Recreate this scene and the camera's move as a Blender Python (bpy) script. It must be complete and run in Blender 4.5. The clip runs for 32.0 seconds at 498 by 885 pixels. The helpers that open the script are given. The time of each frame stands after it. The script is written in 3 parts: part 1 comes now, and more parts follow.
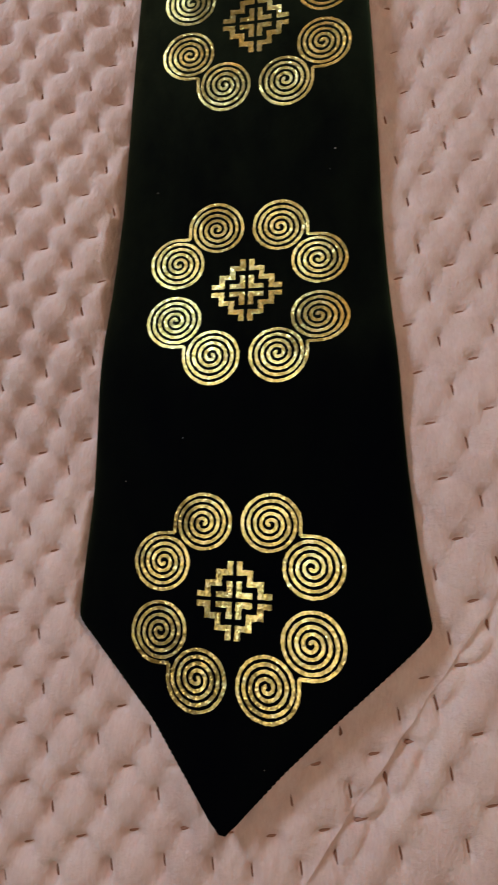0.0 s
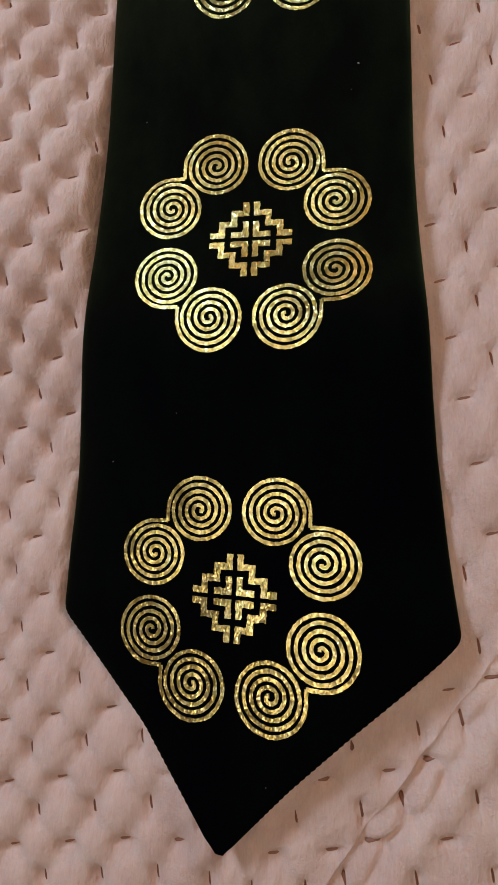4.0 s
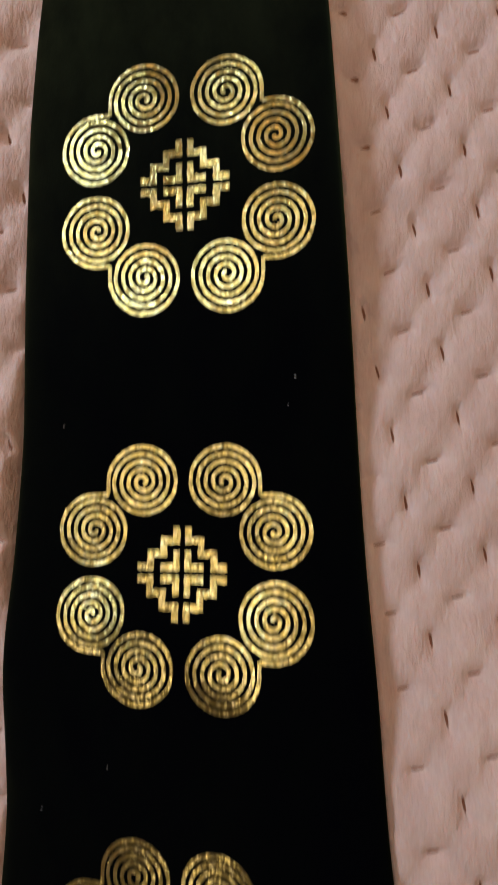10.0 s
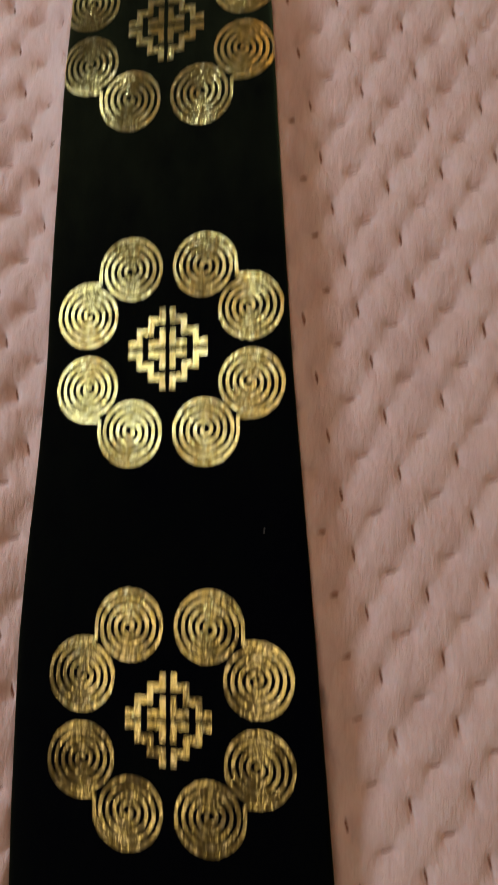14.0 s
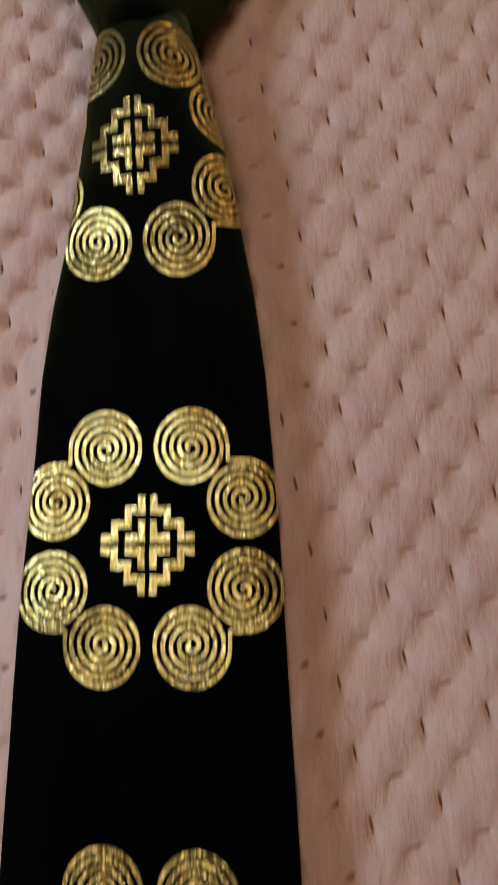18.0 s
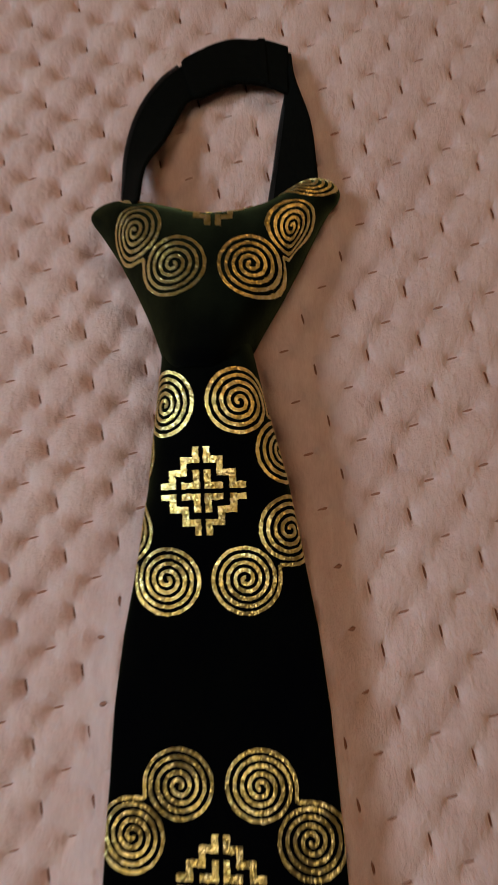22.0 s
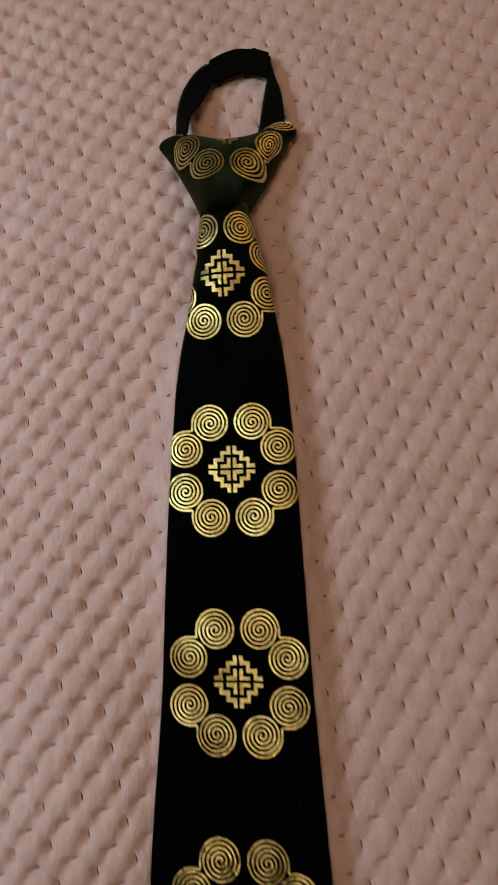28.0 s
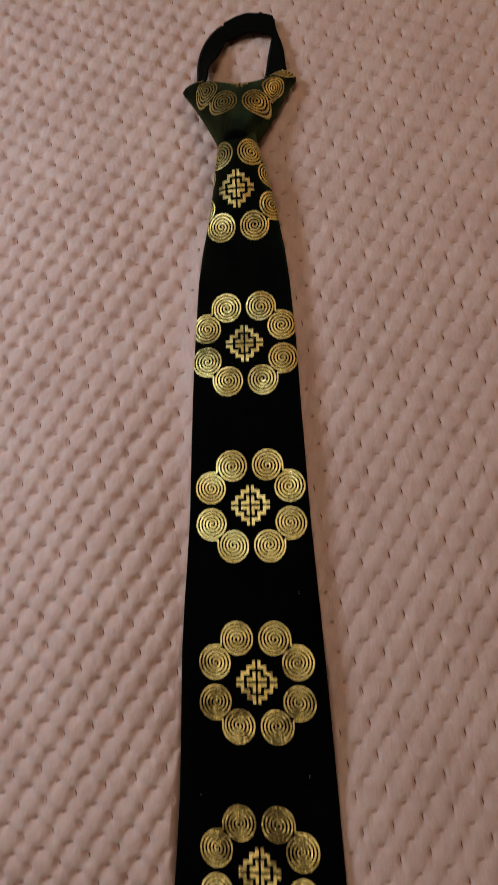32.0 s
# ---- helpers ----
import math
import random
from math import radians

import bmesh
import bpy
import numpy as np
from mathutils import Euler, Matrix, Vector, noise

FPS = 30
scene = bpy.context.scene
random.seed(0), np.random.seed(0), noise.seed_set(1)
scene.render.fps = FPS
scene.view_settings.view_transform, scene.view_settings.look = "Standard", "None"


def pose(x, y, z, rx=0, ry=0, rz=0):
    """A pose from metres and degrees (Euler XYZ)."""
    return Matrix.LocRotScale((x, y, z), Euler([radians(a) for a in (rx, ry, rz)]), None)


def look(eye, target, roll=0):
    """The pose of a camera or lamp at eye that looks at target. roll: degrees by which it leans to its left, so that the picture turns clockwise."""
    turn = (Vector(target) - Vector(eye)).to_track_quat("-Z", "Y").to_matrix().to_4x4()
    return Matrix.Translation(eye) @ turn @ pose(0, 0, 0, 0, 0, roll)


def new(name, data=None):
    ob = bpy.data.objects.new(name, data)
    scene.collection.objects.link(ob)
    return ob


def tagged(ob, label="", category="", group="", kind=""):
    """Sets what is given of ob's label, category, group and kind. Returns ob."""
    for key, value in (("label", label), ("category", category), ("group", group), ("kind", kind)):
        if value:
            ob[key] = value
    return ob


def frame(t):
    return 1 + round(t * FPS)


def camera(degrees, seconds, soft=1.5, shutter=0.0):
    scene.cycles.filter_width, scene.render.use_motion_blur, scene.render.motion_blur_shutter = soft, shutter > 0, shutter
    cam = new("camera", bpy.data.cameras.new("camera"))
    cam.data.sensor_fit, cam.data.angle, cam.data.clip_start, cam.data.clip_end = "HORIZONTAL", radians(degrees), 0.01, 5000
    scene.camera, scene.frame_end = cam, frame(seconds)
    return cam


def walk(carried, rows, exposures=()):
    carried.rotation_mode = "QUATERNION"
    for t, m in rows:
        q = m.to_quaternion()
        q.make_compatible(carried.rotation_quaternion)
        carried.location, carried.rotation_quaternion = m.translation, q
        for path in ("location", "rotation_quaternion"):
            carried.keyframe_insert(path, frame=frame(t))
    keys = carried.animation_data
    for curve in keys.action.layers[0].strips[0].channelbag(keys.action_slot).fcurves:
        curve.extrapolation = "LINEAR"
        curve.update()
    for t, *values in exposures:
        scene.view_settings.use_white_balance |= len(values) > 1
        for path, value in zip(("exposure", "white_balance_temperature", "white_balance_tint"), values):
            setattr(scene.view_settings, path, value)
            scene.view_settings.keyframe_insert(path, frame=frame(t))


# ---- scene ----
cam = camera(54.09, 32.0, shutter=1.5)
PATH = [
    (0, (0.01345, 0.02093, 0.13495), (-0.01265, 0.07211, -0.15950), -26.13),
    (0.5, (0.01045, 0.02046, 0.13503), (-0.01706, 0.07093, -0.15942), -27.58),
    (1, (0.00965, 0.02025, 0.13749), (-0.01709, 0.06995, -0.15715), -27.25),
    (1.5, (0.00890, 0.02072, 0.13402), (-0.01788, 0.06926, -0.16081), -27.84),
    (2, (0.01043, 0.02214, 0.12901), (-0.01876, 0.06954, -0.16578), -30.45),
    (2.5, (0.01196, 0.02398, 0.12330), (-0.01943, 0.06808, -0.17177), -34.25),
    (3, (0.01211, 0.02490, 0.11956), (-0.01986, 0.06334, -0.17625), -38.31),
    (3.5, (0.01281, 0.02574, 0.11808), (-0.01916, 0.05733, -0.17853), -43.84),
    (5.5, (0.01544, 0.03174, 0.11922), (-0.01471, 0.05859, -0.17805), -47.18),
    (6, (0.01660, 0.03371, 0.11633), (-0.01416, 0.05985, -0.18094), -48.70),
    (6.5, (0.01764, 0.03890, 0.11833), (-0.01226, 0.06364, -0.17915), -49.79),
    (7, (0.01846, 0.04805, 0.12105), (-0.01242, 0.07240, -0.17636), -51.32),
    (7.5, (0.01772, 0.05791, 0.11874), (-0.01158, 0.08100, -0.17893), -51.46),
    (8, (0.01945, 0.07037, 0.11598), (-0.00859, 0.09340, -0.18182), -50.43),
    (8.5, (0.02096, 0.08283, 0.11751), (-0.00524, 0.10571, -0.18047), -48.91),
    (9, (0.02138, 0.09256, 0.11742), (-0.00361, 0.11505, -0.18069), -48.10),
    (9.5, (0.02318, 0.09894, 0.11503), (-0.00088, 0.12076, -0.18320), -48.12),
    (10, (0.02381, 0.10945, 0.11282), (-0.00001, 0.12975, -0.18554), -49.97),
    (10.5, (0.02408, 0.12160, 0.11141), (-0.00073, 0.14132, -0.18691), -51.95),
    (11, (0.02609, 0.13932, 0.11091), (0.00148, 0.15720, -0.18755), -54.41),
    (11.5, (0.02861, 0.15485, 0.11172), (0.00291, 0.17366, -0.18658), -54.28),
    (12, (0.02638, 0.16760, 0.11478), (-0.00192, 0.18855, -0.18314), -53.93),
    (12.5, (0.02785, 0.18075, 0.11822), (-0.00197, 0.20542, -0.17928), -50.87),
    (13, (0.02796, 0.19448, 0.12167), (-0.00201, 0.22286, -0.17548), -47.03),
    (13.5, (0.02928, 0.20847, 0.12368), (0.00150, 0.24278, -0.17305), -39.64),
    (15.5, (0.03076, 0.26950, 0.12908), (0.01090, 0.30625, -0.16800), -29.32),
    (16, (0.02803, 0.28298, 0.13109), (0.00846, 0.32071, -0.16589), -28.37),
    (16.5, (0.02350, 0.30194, 0.13358), (0.00469, 0.34061, -0.16332), -26.81),
    (17, (0.02315, 0.32141, 0.12549), (0.00564, 0.36289, -0.17112), -23.91),
    (17.5, (0.02471, 0.34068, 0.11762), (0.00780, 0.38313, -0.17888), -22.92),
    (18, (0.02737, 0.35451, 0.11643), (0.01130, 0.39896, -0.17983), -21.24),
    (18.5, (0.02482, 0.36968, 0.11805), (0.00961, 0.41480, -0.17815), -19.96),
    (19, (0.02220, 0.38258, 0.11409), (0.00755, 0.42785, -0.18211), -19.20),
    (19.5, (0.02031, 0.39475, 0.11576), (0.00503, 0.43912, -0.18054), -20.31),
    (20, (0.01866, 0.41037, 0.12123), (0.00244, 0.45423, -0.17510), -21.55),
    (20.5, (0.01800, 0.42429, 0.12600), (0.00153, 0.46636, -0.17057), -22.69),
    (21, (0.01841, 0.43189, 0.12646), (0.00167, 0.47239, -0.17032), -23.88),
    (21.5, (0.01765, 0.43211, 0.12635), (-0.00119, 0.47293, -0.17026), -26.35),
    (22, (0.01560, 0.43205, 0.13188), (-0.00238, 0.47137, -0.16499), -26.26),
    (22.5, (0.01431, 0.43136, 0.14207), (-0.00236, 0.46829, -0.15518), -26.04),
    (23, (0.01219, 0.42701, 0.15208), (-0.00308, 0.46177, -0.14551), -25.40),
    (23.5, (0.01069, 0.41649, 0.16254), (-0.00246, 0.44933, -0.13537), -23.39),
    (24, (0.01291, 0.40620, 0.16772), (0.00085, 0.43848, -0.13029), -22.05),
    (24.5, (0.01454, 0.39461, 0.17366), (0.00423, 0.42721, -0.12439), -19.11),
    (25, (0.01155, 0.38536, 0.17931), (0.00302, 0.41909, -0.11867), -15.74),
    (25.5, (0.01461, 0.37752, 0.18928), (0.00461, 0.41313, -0.10843), -17.33),
    (27.5, (0.01620, 0.33332, 0.21719), (-0.00316, 0.38139, -0.07830), -23.57),
    (28, (0.02289, 0.32663, 0.22286), (0.00132, 0.37392, -0.07260), -26.24),
    (28.5, (0.02667, 0.31848, 0.22996), (0.00331, 0.36753, -0.06508), -27.14),
    (29, (0.02471, 0.30856, 0.23334), (0.00065, 0.35938, -0.06134), -26.96),
    (29.5, (0.02410, 0.29926, 0.23431), (-0.00052, 0.35156, -0.06007), -26.83),
    (30, (0.02372, 0.28939, 0.24133), (-0.00223, 0.34184, -0.05291), -27.89),
    (30.5, (0.02326, 0.28060, 0.25101), (-0.00329, 0.33336, -0.04312), -28.28),
    (31, (0.02314, 0.27118, 0.25730), (-0.00275, 0.32408, -0.03687), -27.80),
    (31.5, (0.02120, 0.26451, 0.26181), (-0.00234, 0.31449, -0.03306), -27.01),
    (32, (0.02041, 0.25324, 0.26545), (-0.00247, 0.30080, -0.02988), -27.51),
]
EXPOSURES = [(0.0, -0.04, 6240, 11), (7.0, 0.0, 6260, 11), (9.0, -0.05, 6400, 12), (11.0, -0.14, 6580, 14), (13.0, -0.33, 6730, 15), (16.0, -0.48, 6780, 15), (20.0, -0.7, 6800, 14), (32.0, -0.67, 6800, 13)]
walk(cam, [(t, look(eye, target, roll)) for t, eye, target, roll in PATH], EXPOSURES)

# ---- light: a dim room, lit by three added lights without fixtures ----
world = bpy.data.worlds.new("world")
scene.world = world
world.use_nodes = True
world.node_tree.nodes["Background"].inputs[0].default_value = (0.9, 0.75, 0.62, 1)
world.node_tree.nodes["Background"].inputs[1].default_value = 0.05


def unseen_light(name, eye, target, size, power, colour):
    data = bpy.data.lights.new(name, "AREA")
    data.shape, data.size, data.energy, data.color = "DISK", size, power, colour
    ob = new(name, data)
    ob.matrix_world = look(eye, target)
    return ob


# unseen fill from above, added to brighten the gold foil
unseen_light("overhead_fill", (-0.28, -0.05, 1.70), (0.0, 0.25, 0.0), 0.70, 9.6, (1.0, 0.825, 0.61))
# unseen key, added on the left to cast the tie's shadow
unseen_light("left_key", (-0.46, 0.47, 0.43), (0.0, 0.25, 0.0), 0.17, 3.0, (0.70, 0.87, 1.0))
# unseen warm fill, added on the right to tint the shadows orange
unseen_light("warm_right_fill", (0.48, 0.84, 0.62), (0.0, 0.25, 0.0), 0.40, 1.6, (1.0, 0.60, 0.28))


# ---- materials ----
def material(name):
    m = bpy.data.materials.new(name)
    m.use_nodes = True
    nt = m.node_tree
    return m, nt, nt.nodes["Principled BSDF"]


def node(nt, kind, **values):
    n = nt.nodes.new(kind)
    for key, value in values.items():
        n.inputs[key].default_value = value
    return n


def coords(nt, scale, turn=0.0):
    tc = nt.nodes.new("ShaderNodeTexCoord")
    mp = nt.nodes.new("ShaderNodeMapping")
    mp.inputs["Scale"].default_value = scale
    mp.inputs["Rotation"].default_value = (0, 0, radians(turn))
    nt.links.new(tc.outputs["Object"], mp.inputs["Vector"])
    return mp.outputs["Vector"]


def noise_of(nt, vector, scale, detail=3.0, rough=0.6):
    n = node(nt, "ShaderNodeTexNoise", Scale=scale, Detail=detail, Roughness=rough)
    nt.links.new(vector, n.inputs["Vector"])
    return n.outputs["Fac"]


def ramp(nt, fac, stops):
    r = nt.nodes.new("ShaderNodeValToRGB")
    e = r.color_ramp.elements
    e[0].position, e[0].color = stops[0][0], (*stops[0][1], 1)
    e[1].position, e[1].color = stops[-1][0], (*stops[-1][1], 1)
    for p, c in stops[1:-1]:
        x = e.new(p)
        x.color = (*c, 1)
    nt.links.new(fac, r.inputs["Fac"])
    return r.outputs["Color"]


def bump(nt, bsdf, heights):
    last = None
    for fac, strength, distance in heights:
        b = node(nt, "ShaderNodeBump", Strength=strength, Distance=distance)
        nt.links.new(fac, b.inputs["Height"])
        if last is not None:
            nt.links.new(last, b.inputs["Normal"])
        last = b.outputs["Normal"]
    nt.links.new(last, bsdf.inputs["Normal"])


# plush: soft pile combed along the quilting, paler tips, slight blotches
PLUSH, nt, b = material("pink_plush")
nap = noise_of(nt, coords(nt, (2600, 420, 900), -12.0), 1.0, 4.0, 0.65)
fine = noise_of(nt, coords(nt, (900, 260, 500), -12.0), 1.0, 3.0)
blotch = noise_of(nt, coords(nt, (28, 28, 28)), 1.0, 2.0)
mix = node(nt, "ShaderNodeMath")
mix.operation = "MULTIPLY_ADD"
nt.links.new(nap, mix.inputs[0])
mix.inputs[1].default_value = 0.42
brushed = noise_of(nt, coords(nt, (210, 90, 150), -12.0), 1.0, 2.0)
patch = node(nt, "ShaderNodeMath")
patch.operation = "MULTIPLY_ADD"
nt.links.new(brushed, patch.inputs[0])
patch.inputs[1].default_value = 0.45
even = node(nt, "ShaderNodeMath")
even.operation = "MULTIPLY_ADD"
nt.links.new(blotch, even.inputs[0])
even.inputs[1].default_value = 0.45
even.inputs[2].default_value = 0.275
nt.links.new(even.outputs[0], patch.inputs[2])
level = node(nt, "ShaderNodeMath")
level.operation = "SUBTRACT"
nt.links.new(patch.outputs[0], level.inputs[0])
level.inputs[1].default_value = 0.135
nt.links.new(level.outputs[0], mix.inputs[2])
nt.links.new(ramp(nt, mix.outputs[0], [(0.53, (0.55, 0.372, 0.345)), (0.78, (0.675, 0.485, 0.455)), (1.02, (0.76, 0.58, 0.55))]), b.inputs["Base Color"])
b.inputs["Roughness"].default_value = 0.85
b.inputs["Sheen Weight"].default_value = 0.35
b.inputs["Sheen Roughness"].default_value = 0.45
b.inputs["Sheen Tint"].default_value = (1.0, 0.86, 0.84, 1)
b.inputs["Specular IOR Level"].default_value = 0.2
b.inputs["Subsurface Weight"].default_value = 0.35
b.inputs["Subsurface Radius"].default_value = (1.0, 0.55, 0.42)
b.inputs["Subsurface Scale"].default_value = 0.0014
fuzz = noise_of(nt, coords(nt, (1300, 1100, 1100)), 1.0, 3.0, 0.7)
clump = noise_of(nt, coords(nt, (620, 430, 430), -12.0), 1.0, 5.0, 0.7)
bump(nt, b, [(clump, 0.55, 0.0012), (nap, 0.12, 0.0003), (fuzz, 0.36, 0.0006), (fine, 0.26, 0.0009), (brushed, 0.32, 0.002)])

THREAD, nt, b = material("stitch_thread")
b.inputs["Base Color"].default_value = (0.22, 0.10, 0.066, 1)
b.inputs["Roughness"].default_value = 0.9
b.inputs["Specular IOR Level"].default_value = 0.05
# level stitches: the brown includes the shade of the dents they lie in
PALE_SHADED_THREAD, nt, b = material("pale_shaded_stitch_thread")
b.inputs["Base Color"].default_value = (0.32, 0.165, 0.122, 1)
b.inputs["Roughness"].default_value = 0.9
b.inputs["Specular IOR Level"].default_value = 0.05

# velvet: nearly black with a dull green sheen
VELVET, nt, b = material("green_black_velvet")
pile = noise_of(nt, coords(nt, (2200, 900, 2200)), 1.0, 3.0)
worn = noise_of(nt, coords(nt, (45, 30, 45)), 1.0, 3.0)
nt.links.new(ramp(nt, worn, [(0.35, (0.0004, 0.0004, 0.0014)), (0.7, (0.0008, 0.0010, 0.0014))]), b.inputs["Base Color"])
b.inputs["Roughness"].default_value = 0.9
b.inputs["Specular IOR Level"].default_value = 0.01
# the pile is stroked unevenly
stroked = noise_of(nt, coords(nt, (75, 40, 75)), 1.0, 4.0, 0.65)
nt.links.new(ramp(nt, stroked, [(0.32, (0.35, 0.35, 0.35)), (0.68, (1.0, 1.0, 1.0))]), b.inputs["Sheen Weight"])
b.inputs["Sheen Roughness"].default_value = 0.42
b.inputs["Sheen Tint"].default_value = (0.116, 0.158, 0.070, 1)
# the pile leans along the tie, so that it shows its green when seen against the lie
rough_pile = node(nt, "ShaderNodeBump", Strength=0.22, Distance=0.0002)
nt.links.new(pile, rough_pile.inputs["Height"])
leaning = node(nt, "ShaderNodeVectorMath")
nt.links.new(rough_pile.outputs["Normal"], leaning.inputs[0])
leaning.inputs[1].default_value = (-0.12, 0.42, 0.0)
unit = node(nt, "ShaderNodeVectorMath")
unit.operation = "NORMALIZE"
nt.links.new(leaning.outputs[0], unit.inputs[0])
nt.links.new(unit.outputs[0], b.inputs["Normal"])

# gold foil: thin metal broken into small facets by the pile below
FOIL, nt, b = material("gold_foil")
flake = nt.nodes.new("ShaderNodeTexVoronoi")
flake.inputs["Scale"].default_value = 1.0
nt.links.new(coords(nt, (3500, 2200, 2200)), flake.inputs["Vector"])
ribs = noise_of(nt, coords(nt, (1900, 420, 900)), 1.0, 2.0)
dull = noise_of(nt, coords(nt, (600, 600, 600)), 1.0, 2.0)
nt.links.new(ramp(nt, dull, [(0.3, (0.64, 0.505, 0.14)), (0.5, (0.80, 0.66, 0.25)), (0.75, (0.93, 0.81, 0.45))]), b.inputs["Base Color"])
b.inputs["Metallic"].default_value = 1.0
b.inputs["Roughness"].default_value = 0.35
tip = node(nt, "ShaderNodeVectorMath")
tip.operation = "SUBTRACT"
nt.links.new(flake.outputs["Color"], tip.inputs[0])
tip.inputs[1].default_value = (0.5, 0.5, 0.5)
amount = node(nt, "ShaderNodeVectorMath")
amount.operation = "SCALE"
amount.inputs["Scale"].default_value = 0.53
nt.links.new(tip.outputs[0], amount.inputs[0])
# the cloth under the foil is wavy, so that whole spirals catch the light or lose it
wavy = node(nt, "ShaderNodeTexNoise", Scale=1.0, Detail=1.0)
nt.links.new(coords(nt, (75, 60, 60)), wavy.inputs["Vector"])
level = node(nt, "ShaderNodeVectorMath")
level.operation = "SUBTRACT"
nt.links.new(wavy.outputs["Color"], level.inputs[0])
level.inputs[1].default_value = (0.5, 0.5, 0.5)
slope = node(nt, "ShaderNodeVectorMath")
slope.operation = "SCALE"
slope.inputs["Scale"].default_value = 0.8
nt.links.new(level.outputs[0], slope.inputs[0])
both = node(nt, "ShaderNodeVectorMath")
nt.links.new(amount.outputs[0], both.inputs[0])
nt.links.new(slope.outputs[0], both.inputs[1])
ribbed = node(nt, "ShaderNodeBump", Strength=0.4, Distance=0.0003)
nt.links.new(ribs, ribbed.inputs["Height"])
total = node(nt, "ShaderNodeVectorMath")
nt.links.new(both.outputs[0], total.inputs[0])
nt.links.new(ribbed.outputs["Normal"], total.inputs[1])
unit = node(nt, "ShaderNodeVectorMath")
unit.operation = "NORMALIZE"
nt.links.new(total.outputs[0], unit.inputs[0])
nt.links.new(unit.outputs[0], b.inputs["Normal"])

# woven zip tape and its teeth
TAPE, nt, b = material("black_woven_tape")
weave = nt.nodes.new("ShaderNodeTexWave")
weave.inputs["Scale"].default_value = 900.0
weave.inputs["Distortion"].default_value = 1.5
nt.links.new(coords(nt, (1, 1, 1), 30), weave.inputs["Vector"])
grain = noise_of(nt, coords(nt, (900, 900, 900)), 1.0)
nt.links.new(ramp(nt, grain, [(0.3, (0.0014, 0.0018, 0.0015)), (0.7, (0.0034, 0.0042, 0.0032))]), b.inputs["Base Color"])
b.inputs["Roughness"].default_value = 0.85
b.inputs["Specular IOR Level"].default_value = 0.05
bump(nt, b, [(weave.outputs["Fac"], 0.4, 0.0003), (grain, 0.4, 0.0003)])

TEETH, nt, b = material("black_nylon_teeth")
b.inputs["Base Color"].default_value = (0.005, 0.005, 0.005, 1)
b.inputs["Roughness"].default_value = 0.4

LINT, nt, b = material("pale_lint")
b.inputs["Base Color"].default_value = (0.2, 0.195, 0.195, 1)
b.inputs["Roughness"].default_value = 0.9

PAINT, nt, b = material("wall_paint")
rough = noise_of(nt, coords(nt, (6, 6, 6)), 1.0, 4.0)
nt.links.new(ramp(nt, rough, [(0.3, (0.60, 0.54, 0.47)), (0.7, (0.68, 0.62, 0.55))]), b.inputs["Base Color"])
b.inputs["Roughness"].default_value = 0.9


# ---- building helpers ----
def mesh_from(name, verts, faces, mat, smooth=True):
    me = bpy.data.meshes.new(name)
    me.from_pydata([tuple(map(float, v)) for v in verts], [], [tuple(map(int, f)) for f in faces])
    me.materials.append(mat)
    if smooth:
        me.polygons.foreach_set("use_smooth", [True] * len(me.polygons))
    me.update()
    return me


def part(name, me, parent, label="", kind=""):
    ob = new(name, me)
    ob.parent = parent
    return tagged(ob, label=label, kind=kind)


def box_mesh(name, lo, hi, mat):
    bm = bmesh.new()
    bmesh.ops.create_cube(bm, size=1.0)
    for v in bm.verts:
        v.co = [lo[k] + (v.co[k] + 0.5) * (hi[k] - lo[k]) for k in range(3)]
    me = bpy.data.meshes.new(name)
    bm.to_mesh(me)
    bm.free()
    me.materials.append(mat)
    return me


def curve_at(x, table):
    """Smooth (monotone-tangent) interpolation through a short table of (x, value)."""
    xs = np.array([p[0] for p in table], float)
    ys = np.array([p[1] for p in table], float)
    m = np.gradient(ys, xs)
    x = np.clip(np.asarray(x, float), xs[0], xs[-1])
    k = np.clip(np.searchsorted(xs, x) - 1, 0, len(xs) - 2)
    h = xs[k + 1] - xs[k]
    s = (x - xs[k]) / h
    return ((1 + 2 * s) * (1 - s) ** 2 * ys[k] + s * (1 - s) ** 2 * h * m[k] + s * s * (3 - 2 * s) * ys[k + 1] + s * s * (s - 1) * h * m[k + 1])


def step(x, a, b):
    s = np.clip((x - a) / (b - a), 0, 1)
    return s * s * (3 - 2 * s)


def soft_noise(x, y, cell, seed):
    """Smooth value noise between -1 and 1, of the given cell size."""
    rng = np.random.RandomState(seed)
    grid = rng.uniform(-1, 1, (256, 256))
    a, c = np.asarray(x) / cell + 500, np.asarray(y) / cell + 500
    i, j = np.floor(a).astype(int), np.floor(c).astype(int)
    fa, fc = a - i, c - j
    fa, fc = fa * fa * (3 - 2 * fa), fc * fc * (3 - 2 * fc)
    g = lambda p, q: grid[p % 256, q % 256]
    return (g(i, j) * (1 - fa) + g(i + 1, j) * fa) * (1 - fc) + (g(i, j + 1) * (1 - fa) + g(i + 1, j + 1) * fa) * fc


# ---- the room ----
def wall(name, lo, hi):
    tagged(new(name, box_mesh(name, lo, hi, PAINT)), label="plain painted surface of the dim room", category="wall", kind="structure")


wall("wall_north", (-2.0, 2.4, -0.1), (2.0, 2.5, 2.2))
wall("wall_south", (-2.0, -2.1, -0.1), (2.0, -2.0, 2.2))
wall("wall_east", (2.0, -2.1, -0.1), (2.1, 2.5, 2.2))
wall("wall_west", (-2.1, -2.1, -0.1), (-2.0, 2.5, 2.2))
wall("ceiling", (-2.1, -2.1, 2.2), (2.1, 2.5, 2.3))
